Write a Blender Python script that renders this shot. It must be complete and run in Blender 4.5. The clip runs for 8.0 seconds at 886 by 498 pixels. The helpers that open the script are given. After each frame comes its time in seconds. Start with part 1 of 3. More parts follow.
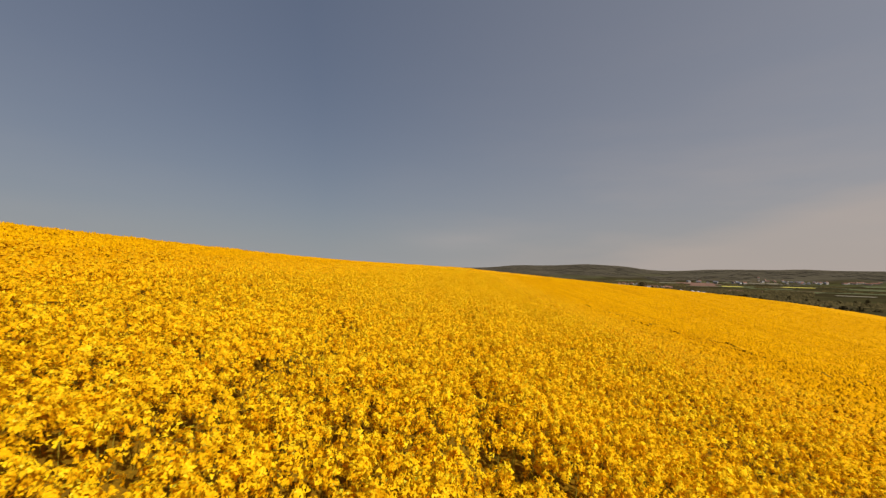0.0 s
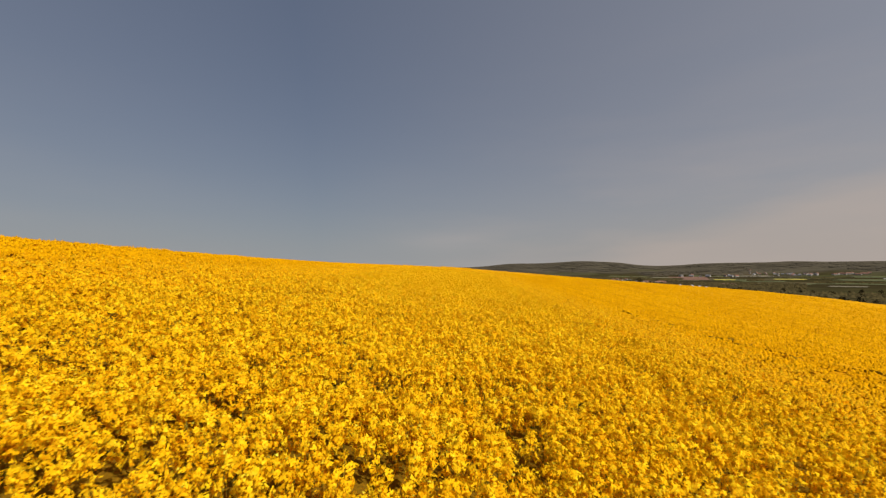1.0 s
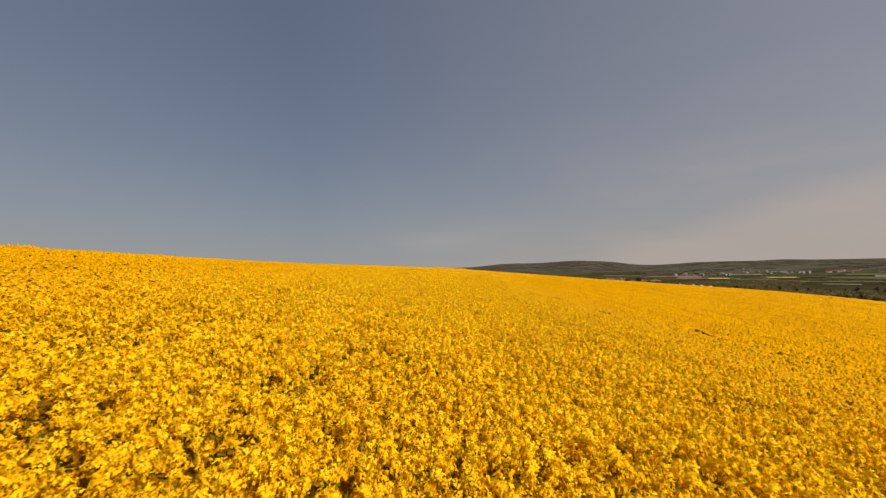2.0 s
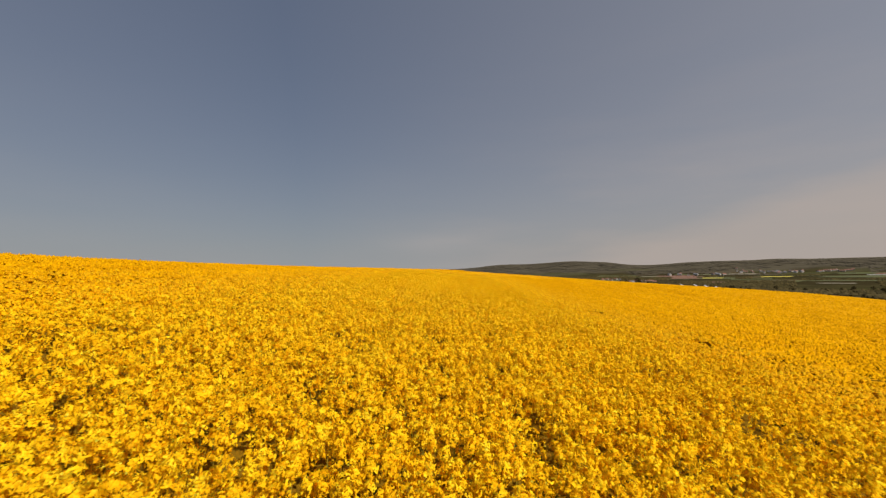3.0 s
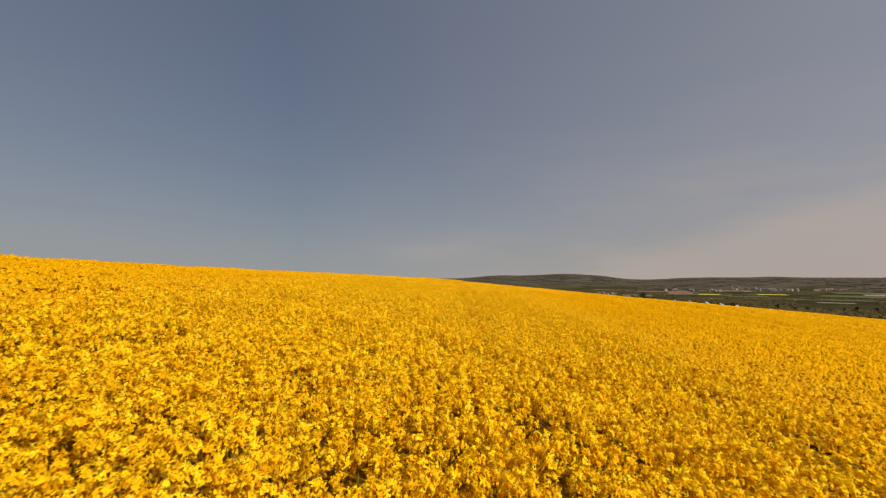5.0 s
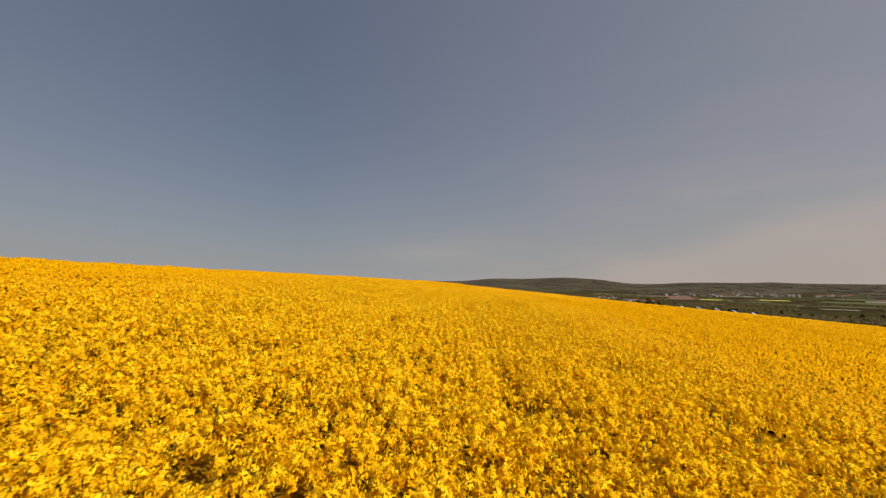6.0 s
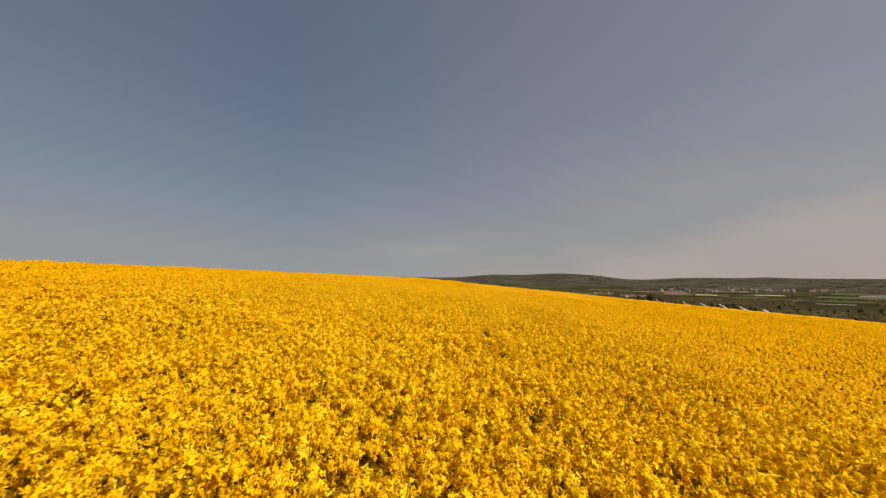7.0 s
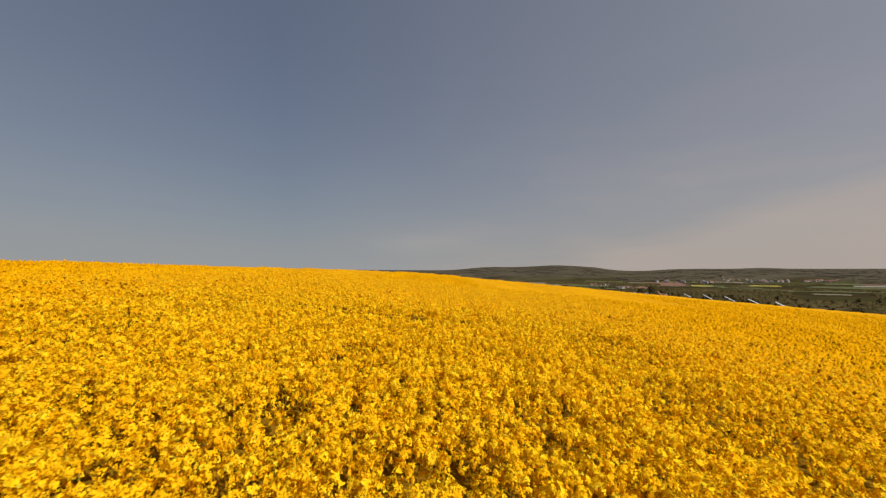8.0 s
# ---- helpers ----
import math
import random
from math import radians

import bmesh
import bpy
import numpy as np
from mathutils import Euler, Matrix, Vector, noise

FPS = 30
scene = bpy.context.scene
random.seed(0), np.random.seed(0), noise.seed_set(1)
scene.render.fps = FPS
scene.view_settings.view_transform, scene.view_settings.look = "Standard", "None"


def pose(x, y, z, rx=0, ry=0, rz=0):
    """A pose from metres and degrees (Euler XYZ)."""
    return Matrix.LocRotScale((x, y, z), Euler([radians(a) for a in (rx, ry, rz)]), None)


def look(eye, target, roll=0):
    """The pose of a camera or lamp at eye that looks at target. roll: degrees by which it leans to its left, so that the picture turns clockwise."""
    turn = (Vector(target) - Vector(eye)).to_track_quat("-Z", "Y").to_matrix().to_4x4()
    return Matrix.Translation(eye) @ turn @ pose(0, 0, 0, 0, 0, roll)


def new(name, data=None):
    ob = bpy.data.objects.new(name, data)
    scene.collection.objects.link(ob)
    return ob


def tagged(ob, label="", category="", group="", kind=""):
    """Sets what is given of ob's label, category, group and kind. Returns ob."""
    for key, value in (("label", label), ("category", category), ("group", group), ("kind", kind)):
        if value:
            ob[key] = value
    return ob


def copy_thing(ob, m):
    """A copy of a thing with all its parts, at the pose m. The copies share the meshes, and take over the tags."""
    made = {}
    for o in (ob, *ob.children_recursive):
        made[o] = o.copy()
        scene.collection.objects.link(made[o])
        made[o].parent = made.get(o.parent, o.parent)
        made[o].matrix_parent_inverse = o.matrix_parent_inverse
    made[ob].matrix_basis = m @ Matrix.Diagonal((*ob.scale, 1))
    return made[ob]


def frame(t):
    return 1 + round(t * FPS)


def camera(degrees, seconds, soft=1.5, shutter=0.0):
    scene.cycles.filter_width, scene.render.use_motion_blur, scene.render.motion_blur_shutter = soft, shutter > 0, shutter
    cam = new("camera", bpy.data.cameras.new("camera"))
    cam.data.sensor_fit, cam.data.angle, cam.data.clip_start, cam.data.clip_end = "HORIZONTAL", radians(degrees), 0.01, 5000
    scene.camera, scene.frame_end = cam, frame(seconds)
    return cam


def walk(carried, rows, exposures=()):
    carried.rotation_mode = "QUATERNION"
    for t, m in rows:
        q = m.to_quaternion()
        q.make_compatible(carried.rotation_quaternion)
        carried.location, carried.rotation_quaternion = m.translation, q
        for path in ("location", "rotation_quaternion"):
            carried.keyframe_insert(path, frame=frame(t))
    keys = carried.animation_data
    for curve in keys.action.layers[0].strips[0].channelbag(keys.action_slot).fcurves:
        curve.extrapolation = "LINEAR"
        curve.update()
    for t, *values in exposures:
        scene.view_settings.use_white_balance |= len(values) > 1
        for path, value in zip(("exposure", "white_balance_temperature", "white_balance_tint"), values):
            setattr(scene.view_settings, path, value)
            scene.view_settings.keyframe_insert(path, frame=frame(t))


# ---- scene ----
# ---------------------------------------------------------------- camera
cam = camera(91.4, 8.0, soft=1.3, shutter=0.035)
PATH = [  # seconds, x, y, z, turn to the right, tilt up, lean to the right
    (0.0, 0.00, 0.00, 1.68, -2.48, 2.59, -1.05),
    (0.5, -0.22, 5.75, 1.57, -1.93, 2.65, -0.08),
    (1.0, -0.40, 11.49, 1.63, -1.54, 2.65, 0.38),
    (1.5, -0.54, 17.24, 1.66, -1.22, 2.74, 0.72),
    (2.0, -0.64, 22.99, 1.76, -0.77, 2.71, 0.80),
    (3.5, -0.72, 40.24, 1.87, 0.26, 3.08, 1.06),
    (4.0, -0.68, 45.99, 1.89, 0.65, 3.35, 0.65),
    (4.5, -0.61, 51.74, 1.90, 0.70, 3.74, 0.12),
    (6.0, -0.41, 68.99, 2.05, 0.65, 4.44, -0.91),
    (6.5, -0.33, 74.74, 2.21, 0.92, 4.27, -0.90),
    (7.0, -0.23, 80.49, 2.29, 1.24, 3.96, -0.67),
    (7.5, -0.08, 86.23, 2.43, 1.70, 3.39, -0.48),
    (8.0, 0.10, 91.98, 2.54, 1.82, 3.00, -0.27),
]
walk(cam, [(t, pose(x, y, z, 90 + tilt, 0, -turn) @ pose(0, 0, 0, 0, 0, -lean))
           for t, x, y, z, turn, tilt, lean in PATH])

# ---------------------------------------------------------------- light
SKY = 0.05
SUN_AZ, SUN_EL = 130.0, 41.0      # degrees to the right of the flight line, and above the horizon
world = bpy.data.worlds.new("world")
scene.world = world
world.use_nodes = True
wn, wl = world.node_tree.nodes, world.node_tree.links
wn.clear()
sky = wn.new("ShaderNodeTexSky")
sky.sky_type = "NISHITA"
sky.sun_disc = False
sky.sun_elevation = radians(SUN_EL)
sky.sun_rotation = radians(SUN_AZ)
sky.altitude = 250
sky.air_density = 1.0
sky.dust_density = 1.5
sky.ozone_density = 1.2


def wmath(op, a, b=0.0, clamp=False):
    m = wn.new("ShaderNodeMath")
    m.operation, m.use_clamp = op, clamp
    for k, v in enumerate((a, b)):
        if isinstance(v, (int, float)):
            m.inputs[k].default_value = v
        else:
            wl.new(v, m.inputs[k])
    return m.outputs[0]


def wmix(fac, a, b):
    m = wn.new("ShaderNodeMix")
    m.data_type = "RGBA"
    for s, v in ((m.inputs[0], fac), (m.inputs[6], a), (m.inputs[7], b)):
        if isinstance(v, tuple):
            s.default_value = (*v, 1)
        else:
            wl.new(v, s)
    return m.outputs[2]


# spring haze over the clear sky, thicker low down and towards the sun, with thin cirrus in it
way = wn.new("ShaderNodeTexCoord").outputs["Generated"]
axes = wn.new("ShaderNodeSeparateXYZ")
wl.new(way, axes.inputs["Vector"])
low = wmath("POWER", wmath("SUBTRACT", 1.0, wmath("MAXIMUM", axes.outputs["Z"], 0.0)), 5.0)
sunward = wmath("MULTIPLY_ADD", axes.outputs["X"], 0.8, True)
sunward.node.inputs[2].default_value = 0.25
other = wmath("MULTIPLY_ADD", axes.outputs["X"], -0.35, True)      # the sky pales a little on the other side too
other.node.inputs[2].default_value = -0.10
sunward = wmath("MAXIMUM", sunward, other)
haze = wmix(sunward, (3.0, 3.5, 4.9), (8.0, 7.8, 8.3))
haze_low = wmix(sunward, (5.8, 6.2, 6.5), (7.9, 6.7, 5.9))
haze = wmix(low, haze, haze_low)
stretch = wn.new("ShaderNodeMapping")
stretch.inputs["Scale"].default_value = (2.2, 2.2, 11.0)
wl.new(way, stretch.inputs["Vector"])
wisps = wn.new("ShaderNodeTexNoise")
wisps.inputs["Scale"].default_value = 1.3
wisps.inputs["Detail"].default_value = 6.0
wl.new(stretch.outputs["Vector"], wisps.inputs["Vector"])
veil = wmath("MULTIPLY", wmath("MULTIPLY", wmath("SUBTRACT", wisps.outputs["Fac"], 0.42), 2.2, True), low, True)
thick = wmath("ADD", wmath("MULTIPLY", low, 0.45), 0.5, True)
col = wmix(thick, sky.outputs["Color"], haze)
col = wmix(wmath("MULTIPLY", veil, sunward, True), col, (9.4, 7.7, 6.7))
# a bank of thin cloud that rises towards the sun's side
ahead = wmath("MAXIMUM", axes.outputs["Y"], 0.02)
side, up = wmath("DIVIDE", axes.outputs["X"], ahead), wmath("DIVIDE", axes.outputs["Z"], ahead)
rim = wmath("SUBTRACT", wmath("ADD", wmath("MULTIPLY", wmath("SUBTRACT", side, 0.28), 0.29), 0.01), up)
rim = wmath("ADD", rim, wmath("MULTIPLY", wisps.outputs["Fac"], 0.05))
bank = wmath("MULTIPLY", wmath("MULTIPLY", rim, 16.0, True), 0.55)
col = wmix(bank, col, (8.3, 7.1, 6.4))
# one small faint cloud low over the field's crest
puff = wmath("ADD", wmath("POWER", wmath("ABSOLUTE", wmath("DIVIDE", wmath("ADD", side, 0.03), 0.10)), 2.0), wmath("POWER", wmath("ABSOLUTE", wmath("DIVIDE", wmath("SUBTRACT", up, 0.062), 0.022)), 2.0))
puff = wmath("MULTIPLY", wmath("EXPONENT", wmath("MULTIPLY", puff, -1.0)), wmath("MULTIPLY", wisps.outputs["Fac"], 0.55))
col = wmix(puff, col, (8.6, 7.6, 7.2))
back = wn.new("ShaderNodeBackground")
back.inputs["Strength"].default_value = SKY
wout = wn.new("ShaderNodeOutputWorld")
wl.new(col, back.inputs["Color"])
wl.new(back.outputs["Background"], wout.inputs["Surface"])

sun = new("sun", bpy.data.lights.new("sun", "SUN"))
sun.data.energy = 5.0
sun.data.angle = radians(0.6)
sun.data.color = (1.0, 0.93, 0.82)
sa, se = radians(SUN_AZ), radians(SUN_EL)
sun.matrix_world = look((math.sin(sa) * math.cos(se) * 50, math.cos(sa) * math.cos(se) * 50, math.sin(se) * 50), (0, 0, 0))
scene.view_settings.exposure = 0.10

# ---------------------------------------------------------------- materials
def material(name, rough=0.8):
    m = bpy.data.materials.new(name)
    m.use_nodes = True
    b = m.node_tree.nodes["Principled BSDF"]
    b.inputs["Roughness"].default_value = rough
    return m, m.node_tree.nodes, m.node_tree.links, b


def ramp(nodes, stops):
    r = nodes.new("ShaderNodeValToRGB")
    e = r.color_ramp.elements
    while len(e) < len(stops):
        e.new(0.5)
    for k, (p, c) in enumerate(stops):
        e[k].position, e[k].color = p, (*c, 1)
    return r


def noise_tex(nodes, links, scale, detail=4.0, stretch=None):
    geo = nodes.new("ShaderNodeNewGeometry")
    n = nodes.new("ShaderNodeTexNoise")
    n.inputs["Scale"].default_value = scale
    n.inputs["Detail"].default_value = detail
    if stretch:
        mp = nodes.new("ShaderNodeMapping")
        mp.inputs["Scale"].default_value = stretch
        links.new(geo.outputs["Position"], mp.inputs["Vector"])
        links.new(mp.outputs["Vector"], n.inputs["Vector"])
    else:
        links.new(geo.outputs["Position"], n.inputs["Vector"])
    return n


def mix_rgb(nodes, links, fac, a, b, mode="MIX"):
    m = nodes.new("ShaderNodeMix")
    m.data_type, m.blend_type = "RGBA", mode
    for key, v in (("Factor", fac), ("A", a), ("B", b)):
        s = [i for i in m.inputs if i.name == key and (i.type == "RGBA" or key == "Factor" and i.type == "VALUE")][0]
        if isinstance(v, (float, int)):
            s.default_value = v
        elif isinstance(v, tuple):
            s.default_value = (*v, 1)
        else:
            links.new(v, s)
    return [o for o in m.outputs if o.type == "RGBA"][0]


def petal_material():
    """Sprays of small four-petalled flowers: round yellow flowers with open gaps between them, each a little different, light shining through."""
    m, n, l, b = material("rape_petals", 0.65)
    geo = n.new("ShaderNodeNewGeometry")
    v = n.new("ShaderNodeTexVoronoi")
    v.inputs["Scale"].default_value = 50.0
    l.new(geo.outputs["Position"], v.inputs["Vector"])
    one = n.new("ShaderNodeSeparateColor")
    l.new(v.outputs["Color"], one.inputs["Color"])
    mixed = n.new("ShaderNodeMath")
    mixed.operation = "MULTIPLY_ADD"
    l.new(one.outputs["Red"], mixed.inputs[0])
    mixed.inputs[1].default_value = 0.4
    own = n.new("ShaderNodeAttribute")        # each flower head has a tone of its own
    own.attribute_name = "tone"
    half = n.new("ShaderNodeMath")
    half.operation = "MULTIPLY"
    l.new(own.outputs["Fac"], half.inputs[0])
    half.inputs[1].default_value = 0.6
    l.new(half.outputs[0], mixed.inputs[2])
    r = ramp(n, [(0.0, (0.75, 0.355, 0.002)), (0.28, (0.89, 0.485, 0.005)), (0.6, (0.94, 0.595, 0.008)), (0.85, (0.94, 0.695, 0.019)), (1.0, (0.91, 0.745, 0.038))])
    l.new(mixed.outputs[0], r.inputs["Fac"])
    big = noise_tex(n, l, 0.35, 3)
    r2 = ramp(n, [(0.3, (0.95, 0.92, 0.9)), (0.7, (1.0, 1.0, 1.0))])
    l.new(big.outputs["Fac"], r2.inputs["Fac"])
    col = mix_rgb(n, l, 1.0, r.outputs["Color"], r2.outputs["Color"], "MULTIPLY")
    l.new(col, b.inputs["Base Color"])
    b.inputs["Specular IOR Level"].default_value = 0.015
    bump = n.new("ShaderNodeBump")
    bump.invert = True
    bump.inputs["Strength"].default_value = 0.4
    bump.inputs["Distance"].default_value = 0.012
    l.new(v.outputs["Distance"], bump.inputs["Height"])
    l.new(bump.outputs["Normal"], b.inputs["Normal"])
    tr = n.new("ShaderNodeBsdfTranslucent")   # light that has passed through a petal is deeper in colour
    l.new(mix_rgb(n, l, 1.0, col, (1.0, 0.89, 0.4), "MULTIPLY"), tr.inputs["Color"])
    mx = n.new("ShaderNodeMixShader")
    mx.inputs["Fac"].default_value = 0.24
    l.new(b.outputs["BSDF"], mx.inputs[1])
    l.new(tr.outputs["BSDF"], mx.inputs[2])
    gap = n.new("ShaderNodeMath")             # open between the flowers
    gap.operation = "GREATER_THAN"
    l.new(v.outputs["Distance"], gap.inputs[0])
    gap.inputs[1].default_value = 0.59
    clear = n.new("ShaderNodeBsdfTransparent")
    holes = n.new("ShaderNodeMixShader")
    l.new(gap.outputs[0], holes.inputs["Fac"])
    l.new(mx.outputs["Shader"], holes.inputs[1])
    l.new(clear.outputs["BSDF"], holes.inputs[2])
    l.new(holes.outputs["Shader"], n["Material Output"].inputs["Surface"])
    return m


def head_material():
    """Packed flower heads: single small flowers in relief, lemon petals with orange and shade coloured in between them.
    """
    m, n, l, b = material("rape_heads", 0.8)
    b.inputs["Specular IOR Level"].default_value = 0.05
    geo = n.new("ShaderNodeNewGeometry")
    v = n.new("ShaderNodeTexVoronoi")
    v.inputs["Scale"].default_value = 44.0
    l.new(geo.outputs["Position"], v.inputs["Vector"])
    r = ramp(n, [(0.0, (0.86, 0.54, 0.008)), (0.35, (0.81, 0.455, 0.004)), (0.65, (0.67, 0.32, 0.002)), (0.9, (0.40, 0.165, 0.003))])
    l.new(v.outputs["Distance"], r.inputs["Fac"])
    isl = ramp(n, [(0.0, (0.80, 0.72, 0.8)), (0.4, (0.97, 0.94, 0.9)), (0.85, (1.0, 1.0, 1.0)), (1.0, (0.90, 1.06, 2.0))])
    l.new(geo.outputs["Random Per Island"], isl.inputs["Fac"])
    col = mix_rgb(n, l, 1.0, r.outputs["Color"], isl.outputs["Color"], "MULTIPLY")
    l.new(col, b.inputs["Base Color"])
    bump = n.new("ShaderNodeBump")
    bump.invert = True
    bump.inputs["Strength"].default_value = 0.9
    bump.inputs["Distance"].default_value = 0.012
    l.new(v.outputs["Distance"], bump.inputs["Height"])
    l.new(bump.outputs["Normal"], b.inputs["Normal"])
    tr = n.new("ShaderNodeBsdfTranslucent")
    l.new(col, tr.inputs["Color"])
    mx = n.new("ShaderNodeMixShader")
    mx.inputs["Fac"].default_value = 0.1
    l.new(b.outputs["BSDF"], mx.inputs[1])
    l.new(tr.outputs["BSDF"], mx.inputs[2])
    l.new(mx.outputs["Shader"], n["Material Output"].inputs["Surface"])
    return m


def green_material(name, dark, light, scale=9.0, rough=0.6):
    m, n, l, b = material(name, rough)
    b.inputs["Specular IOR Level"].default_value = 0.02
    geo = n.new("ShaderNodeNewGeometry")
    tex = noise_tex(n, l, scale, 5)
    add = n.new("ShaderNodeMath")
    add.operation = "MULTIPLY_ADD"
    l.new(geo.outputs["Random Per Island"], add.inputs[0])
    add.inputs[1].default_value = 0.5
    l.new(tex.outputs["Fac"], add.inputs[2])
    r = ramp(n, [(0.35, dark), (0.95, light)])
    l.new(add.outputs[0], r.inputs["Fac"])
    l.new(r.outputs["Color"], b.inputs["Base Color"])
    return m


def canopy_material():
    """The closed sheet of flowers far off: clotted yellow, with the shade of its gaps put in as darker orange."""
    m, n, l, b = material("rape_canopy", 0.9)
    b.inputs["Specular IOR Level"].default_value = 0.03
    fine = noise_tex(n, l, 7.0, 6)
    r = ramp(n, [(0.30, (0.42, 0.185, 0.0)), (0.42, (0.585, 0.28, 0.0)), (0.55, (0.72, 0.36, 0.001)), (0.75, (0.79, 0.41, 0.002))])
    l.new(fine.outputs["Fac"], r.inputs["Fac"])
    streak = noise_tex(n, l, 0.5, 4, (1.0, 0.08, 1.0))
    r2 = ramp(n, [(0.35, (0.86, 0.80, 0.8)), (0.65, (1.0, 1.0, 1.0))])
    l.new(streak.outputs["Fac"], r2.inputs["Fac"])
    col = mix_rgb(n, l, 1.0, r.outputs["Color"], r2.outputs["Color"], "MULTIPLY")
    l.new(col, b.inputs["Base Color"])
    bump = n.new("ShaderNodeBump")
    bump.inputs["Strength"].default_value = 0.35
    bump.inputs["Distance"].default_value = 0.08
    l.new(fine.outputs["Fac"], bump.inputs["Height"])
    l.new(bump.outputs["Normal"], b.inputs["Normal"])
    return m


def ground_material():
    """Soil under the crop, pasture, stubble and woods in the valley, woods on the hills."""
    m, n, l, b = material("ground_cover", 0.95)
    b.inputs["Specular IOR Level"].default_value = 0.0
    geo = n.new("ShaderNodeNewGeometry")
    mp = n.new("ShaderNodeMapping")
    mp.inputs["Scale"].default_value = (0.0035, 0.006, 0.0)
    mp.inputs["Rotation"].default_value = (0, 0, 0.5)
    l.new(geo.outputs["Position"], mp.inputs["Vector"])
    v = n.new("ShaderNodeTexVoronoi")
    v.inputs["Scale"].default_value = 1.0
    l.new(mp.outputs["Vector"], v.inputs["Vector"])
    sep = n.new("ShaderNodeSeparateColor")
    l.new(v.outputs["Color"], sep.inputs["Color"])
    fields = ramp(n, [(0.0, (0.044, 0.037, 0.018)), (0.38, (0.052, 0.046, 0.021)), (0.62, (0.062, 0.062, 0.024)), (0.76, (0.10, 0.077, 0.045)), (0.86, (0.050, 0.039, 0.021)), (1.0, (0.075, 0.086, 0.028))])
    fields.color_ramp.interpolation = "CONSTANT"
    l.new(sep.outputs["Red"], fields.inputs["Fac"])
    tex = noise_tex(n, l, 0.02, 8)
    shade = ramp(n, [(0.3, (0.6, 0.6, 0.6)), (0.7, (1.15, 1.1, 1.0))])
    l.new(tex.outputs["Fac"], shade.inputs["Fac"])
    col = mix_rgb(n, l, 1.0, fields.outputs["Color"], shade.outputs["Color"], "MULTIPLY")
    # woods take over on the hillsides
    z = n.new("ShaderNodeSeparateXYZ")
    l.new(geo.outputs["Position"], z.inputs["Vector"])
    wob = n.new("ShaderNodeMath")
    wob.operation = "MULTIPLY_ADD"
    l.new(noise_tex(n, l, 0.004, 5).outputs["Fac"], wob.inputs[0])
    wob.inputs[1].default_value = 90.0
    l.new(z.outputs["Z"], wob.inputs[2])
    mr = n.new("ShaderNodeMapRange")
    mr.inputs["From Min"].default_value = 0.0
    mr.inputs["From Max"].default_value = 32.0
    l.new(wob.outputs[0], mr.inputs["Value"])
    # greyed brown: the haze of distance is mixed into the woods' colour
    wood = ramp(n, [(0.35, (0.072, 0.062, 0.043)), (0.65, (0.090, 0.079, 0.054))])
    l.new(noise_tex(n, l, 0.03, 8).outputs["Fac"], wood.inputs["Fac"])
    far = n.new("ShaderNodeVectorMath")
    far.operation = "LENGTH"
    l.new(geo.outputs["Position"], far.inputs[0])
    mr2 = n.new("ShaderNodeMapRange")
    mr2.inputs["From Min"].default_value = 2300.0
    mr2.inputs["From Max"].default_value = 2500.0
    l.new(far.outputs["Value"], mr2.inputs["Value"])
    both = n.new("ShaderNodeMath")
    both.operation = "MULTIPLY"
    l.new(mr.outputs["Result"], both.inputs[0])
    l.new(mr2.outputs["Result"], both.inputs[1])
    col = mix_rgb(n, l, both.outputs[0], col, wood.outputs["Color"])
    l.new(col, b.inputs["Base Color"])
    return m


def plain_material(name, a, c, scale=1.0, rough=0.8, metal=0.0):
    m, n, l, b = material(name, rough)
    r = ramp(n, [(0.3, a), (0.7, c)])
    l.new(noise_tex(n, l, scale, 6).outputs["Fac"], r.inputs["Fac"])
    l.new(r.outputs["Color"], b.inputs["Base Color"])
    b.inputs["Metallic"].default_value = metal
    b.inputs["Specular IOR Level"].default_value = 0.5 if rough < 0.5 else 0.15
    return m


M_PETAL = petal_material()
M_HEAD = head_material()
M_STEM = green_material("rape_stems", (0.10, 0.082, 0.010), (0.25, 0.195, 0.020), 14)
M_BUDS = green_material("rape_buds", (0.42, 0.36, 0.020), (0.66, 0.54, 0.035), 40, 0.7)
M_LEAF = green_material("rape_leaves", (0.030, 0.036, 0.007), (0.085, 0.088, 0.016), 9)
# brown kept dark: the shade in the gaps between heads is coloured in
M_UNDER = green_material("rape_understorey_shaded", (0.085, 0.050, 0.005), (0.27, 0.142, 0.006), 34, 0.9)
M_CANOPY = canopy_material()
M_GROUND = ground_material()
M_BARK = plain_material("bark", (0.05, 0.04, 0.03), (0.11, 0.09, 0.07), 4)
M_TREE = green_material("tree_foliage", (0.026, 0.022, 0.010), (0.082, 0.064, 0.026), 0.012, 0.9)
# far woods carry the haze over the valley in their grey base colours
M_WOODS_HAZED = green_material("woods_foliage_hazed", (0.066, 0.057, 0.043), (0.100, 0.085, 0.058), 0.006, 0.95)
M_WALL = plain_material("render_wall", (0.30, 0.28, 0.25), (0.42, 0.39, 0.36), 0.4)
M_ROOF = plain_material("clay_tile_roof", (0.17, 0.085, 0.06), (0.26, 0.14, 0.10), 0.7)
M_ROOF_GREY = plain_material("slate_roof", (0.12, 0.12, 0.13), (0.22, 0.22, 0.23), 0.7)
M_GLASS_DARK = plain_material("window_glass", (0.02, 0.025, 0.03), (0.04, 0.045, 0.05), 1, 0.1)
# the sky's pale reflection in the glass is put into the base colour
M_PANEL = plain_material("solar_glass_sky_pale", (0.50, 0.49, 0.50), (0.64, 0.62, 0.62), 0.8, 0.25)
